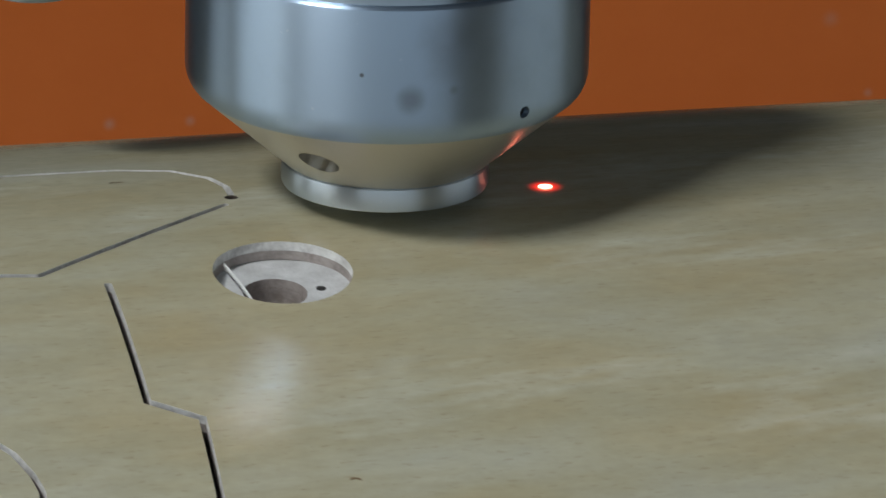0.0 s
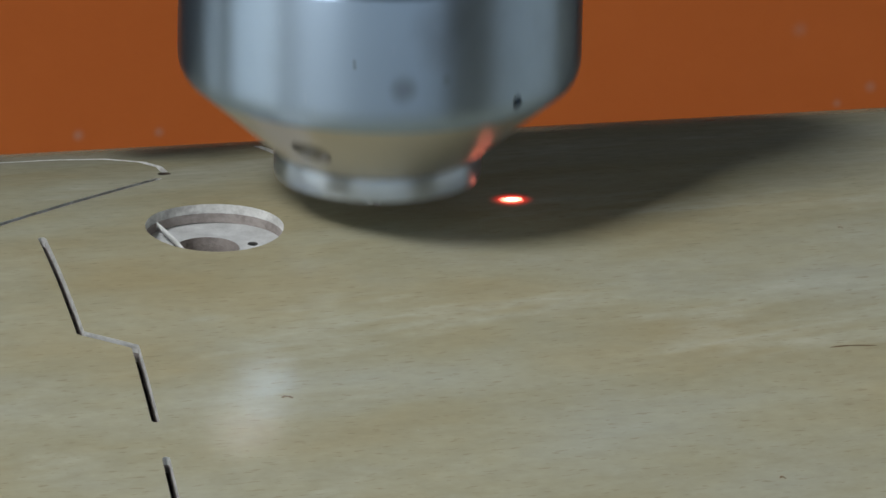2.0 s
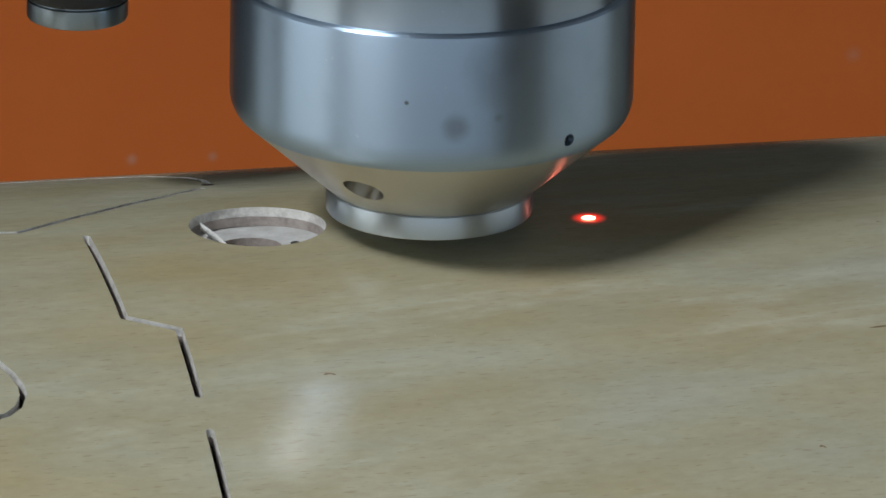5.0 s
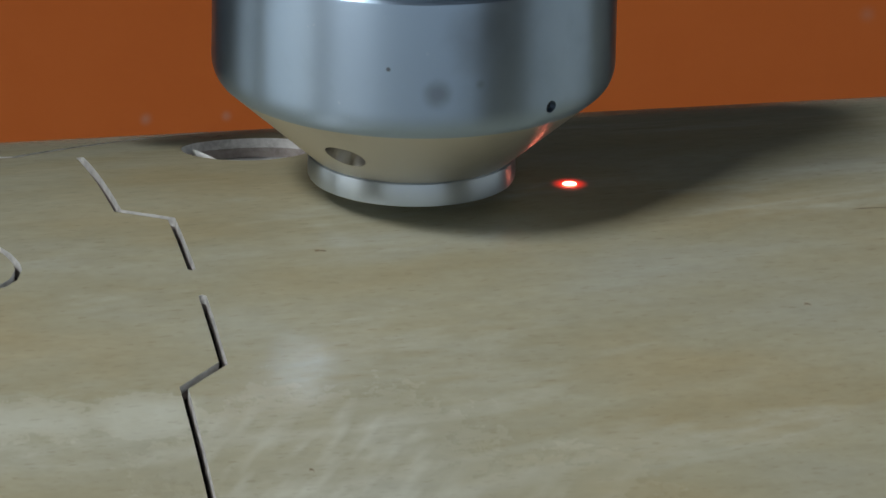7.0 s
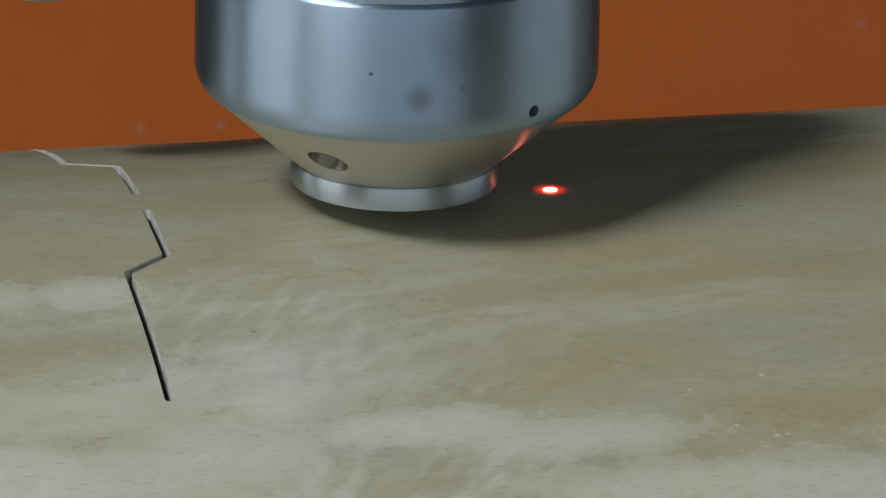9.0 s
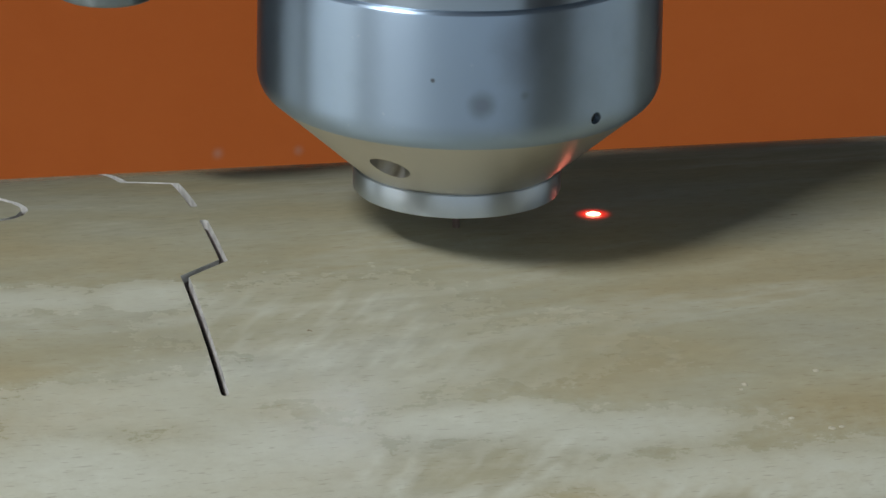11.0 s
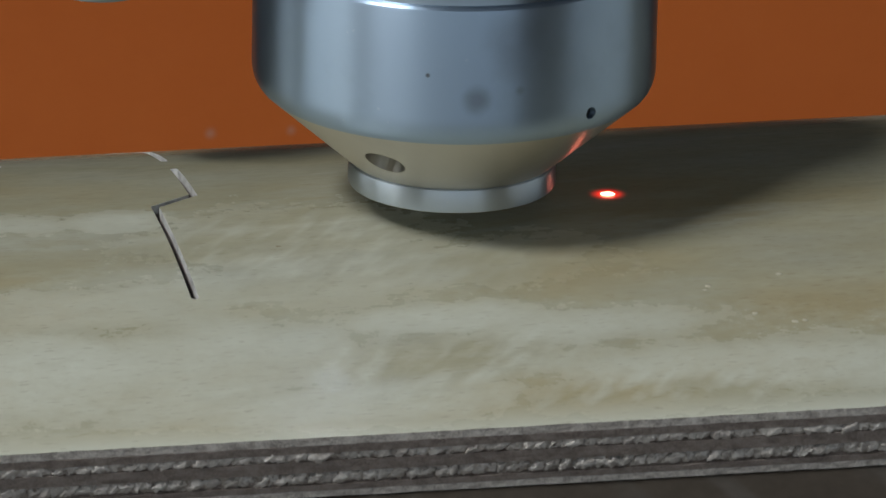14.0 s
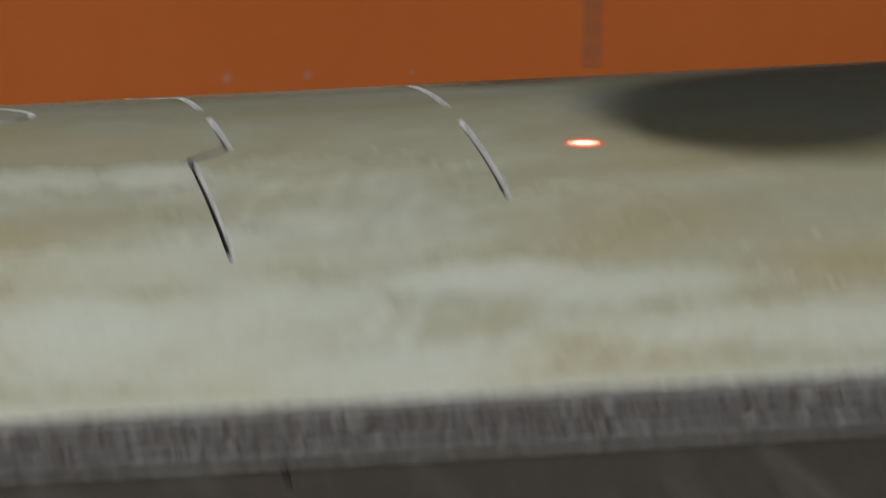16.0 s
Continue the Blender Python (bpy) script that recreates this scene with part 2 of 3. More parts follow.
def halo_material(colour, strength, reach):
    """A red glimmer that fades out from the laser spot, speckled."""
    m = bpy.data.materials.new("laser_glimmer")
    m.use_nodes = True
    n, l = m.node_tree.nodes, m.node_tree.links
    n.remove(n["Principled BSDF"])
    e = node(n, "Emission", Strength=strength)
    e.inputs["Color"].default_value = (*colour, 1)
    clear = n.new("ShaderNodeBsdfTransparent")
    mix = n.new("ShaderNodeMixShader")
    c = n.new("ShaderNodeTexCoord")
    d = n.new("ShaderNodeVectorMath")
    d.operation = "LENGTH"
    l.new(c.outputs["Object"], d.inputs[0])
    soft = n.new("ShaderNodeMapRange")
    soft.interpolation_type = "SMOOTHSTEP"
    soft.inputs[1].default_value, soft.inputs[2].default_value = reach, reach * 0.15
    l.new(d.outputs["Value"], soft.inputs[0])
    grain = noise_tex(n, l, 900, 2, 0.6)
    fade = maths(n, l, "MULTIPLY", maths(n, l, "POWER", soft.outputs[0], 2.6), maths(n, l, "ADD", grain.outputs[0], 0.2), True)
    l.new(fade, mix.inputs[0])
    l.new(clear.outputs[0], mix.inputs[1])
    l.new(e.outputs[0], mix.inputs[2])
    l.new(mix.outputs[0], n["Material Output"].inputs[0])
    return m


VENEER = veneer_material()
PLY_PALE = sawn_ply_material("sawn_pale_ply", (0.40, 0.35, 0.31), (0.86, 0.80, 0.73), 520)
PLY_DARK = sawn_ply_material("sawn_dark_ply", (0.20, 0.16, 0.138), (0.34, 0.285, 0.25), 420)
PLY_MID = sawn_ply_material("sawn_torn_ply", (0.20, 0.16, 0.135), (0.52, 0.46, 0.40), 520)
CHIP = sawn_ply_material("torn_pale_fibre", (0.42, 0.37, 0.33), (0.74, 0.69, 0.63), 300)
FRESH = sawn_ply_material("milled_pale_ply", (0.48, 0.465, 0.44), (0.74, 0.73, 0.70), 200)
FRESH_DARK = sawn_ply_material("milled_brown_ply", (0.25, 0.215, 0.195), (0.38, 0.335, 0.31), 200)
# Shade deep in the grooves, put into the wall colour.
SHADED_DEEP = sawn_ply_material("deep_shade_ply", (0.03, 0.022, 0.018), (0.12, 0.09, 0.07), 200)
SLIVER = plain_material("white_wood_sliver", (0.66, 0.66, 0.64), (0.80, 0.80, 0.78), 200, 0.7)
LEDGE = plain_material("chalky_pocket_floor", (0.44, 0.44, 0.44), (0.68, 0.69, 0.69), 160, 0.8)


def on_shell(azimuth, h):
    """A place on the spindle's shell, by its azimuth from the front and its height."""
    a = radians(-90 - YAW + azimuth)
    return (353 * U * math.cos(a), 353 * U * math.sin(a), h * U)


# The two widest, near 18 degrees, paint in a dark reflection.
SMUDGES_AND_REFLECTIONS = [(on_shell(7, 263), 34 * U, 0.45), (on_shell(-7, 306), 5 * U, 0.8), (on_shell(18, 372), 70 * U, 0.26), (on_shell(17, 320), 50 * U, 0.2), (on_shell(19, 277), 14 * U, 0.3)]
# The blue of mirrored window light is mixed into the shell's base colour.
ALU = turned_metal("sky_tinted_aluminium", (0.42, 0.54, 0.68), 0.38, 0.25, SMUDGES_AND_REFLECTIONS)
# Same metal, warmed by the veneer's reflection painted into its colour.
ALU_CONE = turned_metal("wood_tinted_aluminium", (0.68, 0.65, 0.585), 0.34, 0.25)
ALU_BRIGHT = turned_metal("bright_turned_aluminium", (0.60, 0.67, 0.73), 0.42, 0.15)
ALU_DARK = turned_metal("dull_spindle_steel", (0.33, 0.39, 0.44), 0.32, 0.4)
ALU_MIRRORED = turned_metal("highlight_aluminium", (0.88, 0.90, 0.91), 0.30, 0.1)
STEEL = turned_metal("worn_bit_steel", (0.20, 0.15, 0.13), 0.38, 0.5)
PITCH = plain_material("matt_black_rubber", (0.008, 0.007, 0.006), (0.018, 0.016, 0.014), 60, 0.85)
CRUMB = plain_material("pale_glue_crumb", (0.50, 0.46, 0.34), (0.62, 0.58, 0.45), 300, 0.85)
BLACK = plain_material("blackened_steel", (0.015, 0.015, 0.015), (0.04, 0.038, 0.035), 60, 0.45)


def drum_material():
    """Dark brown board with faint slanting pale scuffs."""
    m, n, l, p = material("dark_drum_board")
    turn = n.new("ShaderNodeMapping")
    turn.inputs["Rotation"].default_value = (0, radians(33), 0)
    l.new(n.new("ShaderNodeTexCoord").outputs["Object"], turn.inputs[0])
    long = n.new("ShaderNodeMapping")
    long.inputs["Scale"].default_value = (1.0, 0.25, 0.2)
    l.new(turn.outputs[0], long.inputs[0])
    scuff = node(n, "TexNoise", Scale=70, Detail=3, Roughness=0.5)
    l.new(long.outputs[0], scuff.inputs["Vector"])
    grain = noise_tex(n, l, 200, 3, 0.6)
    base = ramp(n, l, grain.outputs[0], [(0.35, (0.040, 0.031, 0.022)), (0.65, (0.054, 0.043, 0.032))])
    pale = ramp(n, l, scuff.outputs[0], [(0.52, (0, 0, 0)), (0.72, (1, 1, 1))])
    l.new(mixed(n, l, maths(n, l, "MULTIPLY", pale.outputs[0], 0.45), base.outputs[0], (0.12, 0.115, 0.105)), p.inputs["Base Color"])
    p.inputs["Roughness"].default_value = 0.6
    bumped(n, l, p, grain.outputs[0], 0.2, 0.0006)
    return m


DRUM = drum_material()
BED = plain_material("grey_cast_bed", (0.10, 0.10, 0.10), (0.17, 0.17, 0.165), 14, 0.55)
WALL = plain_material("grey_painted_wall", (0.27, 0.26, 0.245), (0.32, 0.31, 0.295), 3, 0.85)
# Dark only to keep reflected light off the panel's crest.
WALL_DIMMING = plain_material("dimming_wall_paint", (0.035, 0.033, 0.030), (0.055, 0.052, 0.048), 3, 0.8)
CEIL = plain_material("grey_ceiling", (0.27, 0.265, 0.255), (0.32, 0.31, 0.30), 3, 0.85)
FLOOR = plain_material("workshop_concrete", (0.26, 0.24, 0.21), (0.34, 0.31, 0.275), 5, 0.7)


# ---- building helpers ----
def mesh_object(name, verts, faces, mat, parent=None, smooth=None, uvs=None):
    me = bpy.data.meshes.new(name)
    me.from_pydata(verts, [], faces)
    if smooth is not None:
        me.polygons.foreach_set("use_smooth", smooth)
    if uvs is not None:
        layer = me.uv_layers.new(name="UVMap")
        flat = np.empty(len(me.loops), dtype=np.int32)
        me.loops.foreach_get("vertex_index", flat)
        layer.data.foreach_set("uv", np.asarray(uvs, dtype=np.float32)[flat].ravel())
    me.materials.append(mat)
    me.update()
    ob = new(name, me)
    ob.parent = parent
    return ob


def part(name, bm, mat, parent=None, label=""):
    me = bpy.data.meshes.new(name)
    bm.normal_update()
    bm.to_mesh(me)
    bm.free()
    me.materials.append(mat)
    ob = new(name, me)
    ob.parent = parent
    if label:
        ob["label"] = label
    return ob


def box_bm(x0, x1, y0, y1, z0, z1, bevel=0.0):
    bm = bmesh.new()
    bmesh.ops.create_cube(bm, size=1)
    bmesh.ops.scale(bm, vec=(x1 - x0, y1 - y0, z1 - z0), verts=bm.verts)
    bmesh.ops.translate(bm, vec=((x0 + x1) / 2, (y0 + y1) / 2, (z0 + z1) / 2), verts=bm.verts)
    if bevel:
        bmesh.ops.bevel(bm, geom=bm.edges[:], offset=bevel, segments=3, affect="EDGES", profile=0.6)
    return bm


def lathe(profile, steps=160, crease=28, twist=None):
    """A turned body about z from (radius, height) in U, open where the profile ends; corners sharper than crease stay sharp."""
    pts = [(r * U, h * U) for r, h in profile]
    bm = bmesh.new()
    rings = []
    for r, h in pts:
        if r < 1e-7:
            rings.append([bm.verts.new((0, 0, h))])
        else:
            rings.append([bm.verts.new((r * math.cos(2 * math.pi * k / steps), r * math.sin(2 * math.pi * k / steps), h)) for k in range(steps)])
    for a, b in zip(rings, rings[1:]):
        for k in range(steps):
            k2 = (k + 1) % steps
            q = [a[k % len(a)], a[k2 % len(a)], b[k2 % len(b)], b[k % len(b)]]
            u = []
            for v in q:
                if v not in u:
                    u.append(v)
            if len(u) > 2:
                bm.faces.new(u)
    bmesh.ops.recalc_face_normals(bm, faces=bm.faces)
    for f in bm.faces:
        f.smooth = True
    bm.normal_update()
    for e in bm.edges:
        if len(e.link_faces) == 2 and e.calc_face_angle(0) > radians(crease):
            e.smooth = False
    return bm


def cut_away(ob, cutters):
    """Takes the cutter bodies out of ob's mesh for good."""
    for bm in cutters:
        me = bpy.data.meshes.new("cutter")
        bm.to_mesh(me)
        bm.free()
        tool = new("cutter", me)
        mod = ob.modifiers.new("cut", "BOOLEAN")
        mod.operation, mod.solver, mod.object = "DIFFERENCE", "EXACT", tool
        bpy.context.view_layer.update()
        done = bpy.data.meshes.new_from_object(ob.evaluated_get(bpy.context.evaluated_depsgraph_get()))
        ob.modifiers.clear()
        old = ob.data
        ob.data = done
        done.name = ob.name
        bpy.data.meshes.remove(old)
        bpy.data.objects.remove(tool)
        bpy.data.meshes.remove(me)


# ---- the room ----
def wall_with_opening(name, along, at, lo, hi, z0, z1, o0, o1, oz0, oz1, outward):
    """A wall 0.14 m thick with a window opening through it. along: the axis that it runs on."""
    t0, t1 = (at, at + 0.14 * outward) if outward > 0 else (at - 0.14, at)
    bm = bmesh.new()
    for a0, a1, b0, b1 in ((lo, o0, z0, z1), (o1, hi, z0, z1), (o0, o1, z0, oz0), (o0, o1, oz1, z1)):
        piece = box_bm(t0, t1, a0, a1, b0, b1) if along == "y" else box_bm(a0, a1, t0, t1, b0, b1)
        me = bpy.data.meshes.new("piece")
        piece.to_mesh(me)
        piece.free()
        bm.from_mesh(me)
        bpy.data.meshes.remove(me)
    return tagged(part(name, bm, WALL), "grey painted workshop wall with a window opening", "wall", kind="structure")


FLOOR_Z, CEIL_Z = -1.15, 2.4
tagged(part("floor", box_bm(-3.2, 3.2, -3.4, 2.8, FLOOR_Z - 0.1, FLOOR_Z), FLOOR), "grey concrete workshop floor", "floor", kind="structure")
ceiling_bm = bmesh.new()
for x0, x1, y0, y1 in ((-3.2, -2.5, -3.4, 2.8), (-1.3, 3.2, -3.4, 2.8), (-2.5, -1.3, -3.4, -1.45), (-2.5, -1.3, -0.7, 2.8)):
    slab = box_bm(x0, x1, y0, y1, CEIL_Z, CEIL_Z + 0.1)
    slab_mesh = bpy.data.meshes.new("slab")
    slab.to_mesh(slab_mesh)
    slab.free()
    ceiling_bm.from_mesh(slab_mesh)
    bpy.data.meshes.remove(slab_mesh)
tagged(part("ceiling", ceiling_bm, CEIL), "grey painted workshop ceiling with a skylight opening", "ceiling", kind="structure")
wall_with_opening("wall_west", "y", -3.0, -3.4, 2.8, FLOOR_Z, CEIL_Z, -1.2, 2.2, -0.4, 1.5, -1)
wall_with_opening("wall_south", "x", -3.2, -3.0, 3.0, FLOOR_Z, CEIL_Z, -2.9, 1.5, -0.6, 1.5, -1)
wall_with_opening("wall_east", "y", 3.0, -3.2, 2.6, FLOOR_Z, CEIL_Z, -2.2, 1.2, -0.4, 1.2, 1)
# Out of view; made dark so the crest mirrors little light.
tagged(part("wall_north", box_bm(-3.0, 3.0, 2.6, 2.74, FLOOR_Z, CEIL_Z), WALL_DIMMING), "plain unseen workshop wall, dark to dim the crest's reflections", "wall", kind="structure")

# ---- the machine's bed, the drum and the gantry ----
DRUM_R = R_OUT - THICK - 4
BED_Z = AXIS_Z - (R_OUT - THICK - 2) * U
bed = tagged(new("machine_bed"), "grey cast-iron bed of a milling machine on the workshop floor", "machine bed")
bed.location = (0, 0, BED_Z)
part("bed_top", box_bm(-0.75, 0.75, -0.5, 0.6, -0.06, 0, 0.006), BED, bed)
for x in (-0.7, 0.62):
    part("bed_leg", box_bm(x, x + 0.08, -0.45, 0.55, FLOOR_Z - BED_Z, -0.06), BED, bed)


def drum():
    d = tagged(new("rotary_drum"), "dark brown board drum that carries a bent plywood panel", "drum")
    bm = lathe([(0, -2480), (DRUM_R, -2480), (DRUM_R, 2480), (0, 2480)], 200)
    bmesh.ops.rotate(bm, matrix=Matrix.Rotation(radians(90), 3, "Y"), verts=bm.verts)
    part("barrel", bm, DRUM, d)
    for x in (-2420, 2300):
        bm = lathe([(DRUM_R - 60, x), (R_OUT - THICK - 2, x), (R_OUT - THICK - 2, x + 120), (DRUM_R - 60, x + 120), (DRUM_R - 60, x)], 200)
        bmesh.ops.rotate(bm, matrix=Matrix.Rotation(radians(90), 3, "Y"), verts=bm.verts)
        part("end_rim", bm, BLACK, d)
    return d


def on_drum(bm, x, arc, radius):
    """Stands a body, built upright round the origin, on the drum at x and arc (both U)."""
    bmesh.ops.transform(bm, matrix=Matrix.Translation((x * U, 0, 0)) @ Matrix.Rotation(-arc / R_OUT, 4, "X") @ Matrix.Translation((0, 0, radius * U)), verts=bm.verts)
    return bm


ROTARY = drum()
BEAM_Y = 950.0
gantry = tagged(new("gantry_beam"), "dark grey steel gantry beam across the milling machine", "gantry")
gantry.location = (0, BEAM_Y * U, 0)
part("beam", box_bm(-0.66, 0.66, 0, 0.10, 690 * U, 0.34, 0.002), BED, gantry)
for x in (-0.74, 0.66):
    part("upright", box_bm(x, x + 0.08, 0.0, 0.10, BED_Z, 0.34, 0.002), BED, gantry)


def orange_cabinet():
    """A sheet-steel cabinet behind the machine; its front shows past the panel's crest."""
    c = tagged(new("machine_cabinet"), "low orange enamelled steel machine cabinet with a few pale dust spots", "cabinet")
    c.location = (0, 2.0, FLOOR_Z)
    spots = [(2007, -4428, 40, 0.45), (2270, -4430, 34, 0.4), (2614, -4440, 25, 0.3), (4522, -4456, 30, 0.35), (4633, -4404, 40, 0.35), (4390, -4198, 54, 0.3)]
    paint = orange_material([(x * U, z * U - FLOOR_Z, size * U, k) for x, z, size, k in spots])
    part("body", box_bm(-0.45, 1.45, 0, 0.45, 0.08, 0.70, 0.004), paint, c)
    part("plinth", box_bm(-0.41, 1.41, 0.04, 0.41, 0, 0.08), BLACK, c)
    return c


orange_cabinet()

# ---- the bent plywood panel ----
ARC0, ARC1, HALF_X = -2416.0, 2500.0, 2450.0
BIT = 7.0


def groove(path, half=BIT, cap=6):
    """The outline of a milled groove of that half width along a path, with round ends."""
    pts = [Vector(path[0])]
    for q in path[1:]:
        q, p = Vector(q), pts[-1].copy()
        k = max(1, math.ceil((q - p).length / 22))
        pts.extend(p.lerp(q, (i + 1) / k) for i in range(k))
    left, right = [], []
    for i, p in enumerate(pts):
        d0 = (p - pts[i - 1]).normalized() if i else (pts[1] - p).normalized()
        d1 = (pts[i + 1] - p).normalized() if i + 1 < len(pts) else d0
        n0, n1 = Vector((-d0.y, d0.x)), Vector((-d1.y, d1.x))
        mid = (n0 + n1).normalized()
        off = mid * (half / max(0.45, mid.dot(n0)))
        left.append(p + off)
        right.append(p - off)

    def round_end(p, d):
        n = Vector((-d.y, d.x))
        return [p + half * (math.cos(a) * n + math.sin(a) * d) for a in (math.pi * k / cap for k in range(1, cap))]

    end = round_end(pts[-1], (pts[-1] - pts[-2]).normalized())
    start = round_end(pts[0], (pts[0] - pts[1]).normalized())
    return [tuple(v) for v in left + end + right[::-1] + start]


def disc(x, a, r, steps=56):
    return [(x + r * math.cos(2 * math.pi * k / steps), a + r * math.sin(2 * math.pi * k / steps)) for k in range(steps)]


def inside(p, poly):
    x, y = p
    hit = False
    for (x0, y0), (x1, y1) in zip(poly, poly[-1:] + poly[:-1]):
        if (y0 > y) != (y1 > y) and x < (x1 - x0) * (y - y0) / (y1 - y0) + x0:
            hit = not hit
    return hit


GROOVES = [groove(p) for p in (
    [(-552, -487), (-552, -868), (-467, -923), (-472, -1144)],
    [(-472, -1251), (-476, -1469), (-555, -1534), (-559, -1960)],
    [(-46, 150), (-36, 22), (-26, -196), (50, -236), (47, -440)],
    [(-40, -895), (-40, -1241)],
    [(-41, -1373), (-40, -1779)],
)]
SHALLOW = [groove(p, 6.0) for p in (
    [(-1000, -430), (-724, -430), (-663, -438), (-517, -335), (-367, -224), (-286, -161)],
    [(-265, -104), (-265, -57), (-284, 5), (-342, 73), (-438, 101), (-580, 102), (-900, 95)],
    [(-930, -905), (-842, -937), (-800, -988), (-776, -1045), (-767, -1086), (-768, -1112), (-782, -1148), (-804, -1170), (-841, -1181), (-930, -1182)],
)]
NOTCH = disc(-268, -122, 12, 24)   # where the bit plunged at the end of a line
HOLE = (-244, -471, 121)
BORE = (-259, -486, 56)


def bend(x, arc, r):
    a = arc / R_OUT
    return (x * U, r * U * math.sin(a), r * U * math.cos(a))


def ply(parent, name, r_top, r_low, cuts, step, mat, wall_mat, rough, label=""):
    """One bent veneer: a flat sheet with its cuts, triangulated, then bent round the drum."""
    from mathutils.geometry import delaunay_2d_cdt
    rng = random.Random(name + str(r_top))
    pts, edges = [], []

    def loop(poly):
        k = len(pts)
        pts.extend(Vector(q) for q in poly)
        edges.extend((k + i, k + (i + 1) % len(poly)) for i in range(len(poly)))

    xs = np.linspace(-HALF_X, HALF_X, int(2 * HALF_X / (7 if rough > 3 else 18)) + 1)
    front, hold = [], 0.0
    for x in xs:
        hold = 0.35 * hold + rng.uniform(-1, 1) * rough
        front.append((float(x), ARC0 + 2.2 * rough + hold))
    rows = np.arange(ARC0 + 60, ARC1, step)
    loop(front + [(HALF_X, float(a)) for a in rows] + [(HALF_X, ARC1), (-HALF_X, ARC1)] + [(-HALF_X, float(a)) for a in rows[::-1]])
    for c in cuts:
        loop(c)
    for a in rows:
        for x in (-1700, -1000, -640, -420, -180, 0, 180, 420, 800, 1400, 2000):
            pts.append(Vector((x, float(a))))
    out, oe, of = delaunay_2d_cdt(pts, edges, [], 0, 1e-3)[:3]
    boxes = [(min(q[0] for q in c), max(q[0] for q in c), min(q[1] for q in c), max(q[1] for q in c), c) for c in cuts]
    fx = np.array([q[0] for q in front])
    fa = np.array([q[1] for q in front])
    tris, count = [], {}
    for f in of:
        cx, ca = sum(out[i].x for i in f) / 3, sum(out[i].y for i in f) / 3
        if ca < ARC0 + 40 and ca < np.interp(cx, fx, fa):
            continue
        if any(x0 < cx < x1 and a0 < ca < a1 and inside((cx, ca), c) for x0, x1, a0, a1, c in boxes):
            continue
        a, b, c = f
        if (out[b] - out[a]).cross(out[c] - out[a]) < 0:
            f = (a, c, b)
        tris.append(tuple(f))
        for i, j in zip(f, (*f[1:], f[0])):
            count[(i, j)] = 1
    n = len(out)
    flat = [(v.x, v.y) for v in out]
    verts = [bend(x, a, r_top) for x, a in flat] + [bend(x, a, r_low) for x, a in flat]
    uvs = [(x * U, a * U) for x, a in flat] * 2
    faces = list(tris) + [tuple(n + i for i in f[::-1]) for f in tris]
    smooth = [True] * len(faces)
    walls = [k for k in count if (k[1], k[0]) not in count]
    ids = [0] * (2 * len(tris))
    torn = {}

    def torn_point(i, level):
        """A point of the ragged sawn edge between the veneer's two faces."""
        if (i, level) not in torn:
            f = level / 4
            x, a = flat[i]
            push = rough * (2.2 * noise.noise(Vector((x / 10, level * 0.9 + r_top, 3.1))) + rng.gauss(0, 0.3)) if 0 < level < 4 else 0
            torn[(i, level)] = len(verts)
            verts.append(bend(x + rng.uniform(-3, 3), a + push, r_top + (r_low - r_top) * f))
            uvs.append(uvs[i])
        return torn[(i, level)]

    for i, j in walls:
        if rough > 3 and flat[i][1] < ARC0 + 40:
            for level in range(4):
                faces.append((torn_point(i, level + 1), torn_point(j, level + 1), torn_point(j, level), torn_point(i, level)))
                smooth.append(True)
                ids.append(1)
            continue
        bored = math.hypot(flat[i][0] - HOLE[0], flat[i][1] - HOLE[1]) < HOLE[2] + 4
        # the notch's walls take the same painted shade
        in_notch = math.hypot(flat[i][0] + 268, flat[i][1] + 122) < 15
        ids.append(1 if flat[i][1] < ARC0 + 40 else 4 if in_notch else 3 if bored and r_top < R_OUT - 30 else 2)
        k = len(verts)
        verts += [verts[i], verts[j], verts[n + j], verts[n + i]]
        uvs += [uvs[i], uvs[j], uvs[j], uvs[i]]
        faces.append((k + 3, k + 2, k + 1, k))
        smooth.append(False)
    ob = mesh_object(name, verts, faces, mat, parent, smooth, uvs)
    ob.data.materials.append(wall_mat)
    # groove walls below the second ply are darkened for shade at depth
    ob.data.materials.append(FRESH if r_top > R_OUT - 10 else FRESH_DARK if r_top > R_OUT - 30 else SHADED_DEEP)
    ob.data.materials.append(FRESH_DARK)
    ob.data.materials.append(SHADED_DEEP)
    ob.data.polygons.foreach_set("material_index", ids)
    if label:
        ob["label"] = label
    return ob


def plug(parent, path):
    """A short length of wood still standing in the line that the bit will cut."""
    (x0, a0), (x1, a1) = path
    d = Vector((x1 - x0, a1 - a0)).normalized()
    n = Vector((-d.y, d.x)) * BIT
    corners = [(x0 + n.x, a0 + n.y), (x1 + n.x, a1 + n.y), (x1 - n.x, a1 - n.y), (x0 - n.x, a0 - n.y)]
    top = [bend(x, a, R_OUT) for x, a in corners]
    low = [bend(x, a, R_OUT - THICK + 4) for x, a in corners]
    faces = [(3, 2, 1, 0), (4, 5, 6, 7)] + [(i, (i + 1) % 4, 4 + (i + 1) % 4, 4 + i) for i in range(4)]
    ob = mesh_object("uncut_strip", top + low, faces, VENEER, parent, None, [(x * U, a * U) for x, a in corners] * 2)
    bm = bmesh.new()
    bm.from_mesh(ob.data)
    bmesh.ops.recalc_face_normals(bm, faces=bm.faces)
    bm.to_mesh(ob.data)
    bm.free()
    return ob


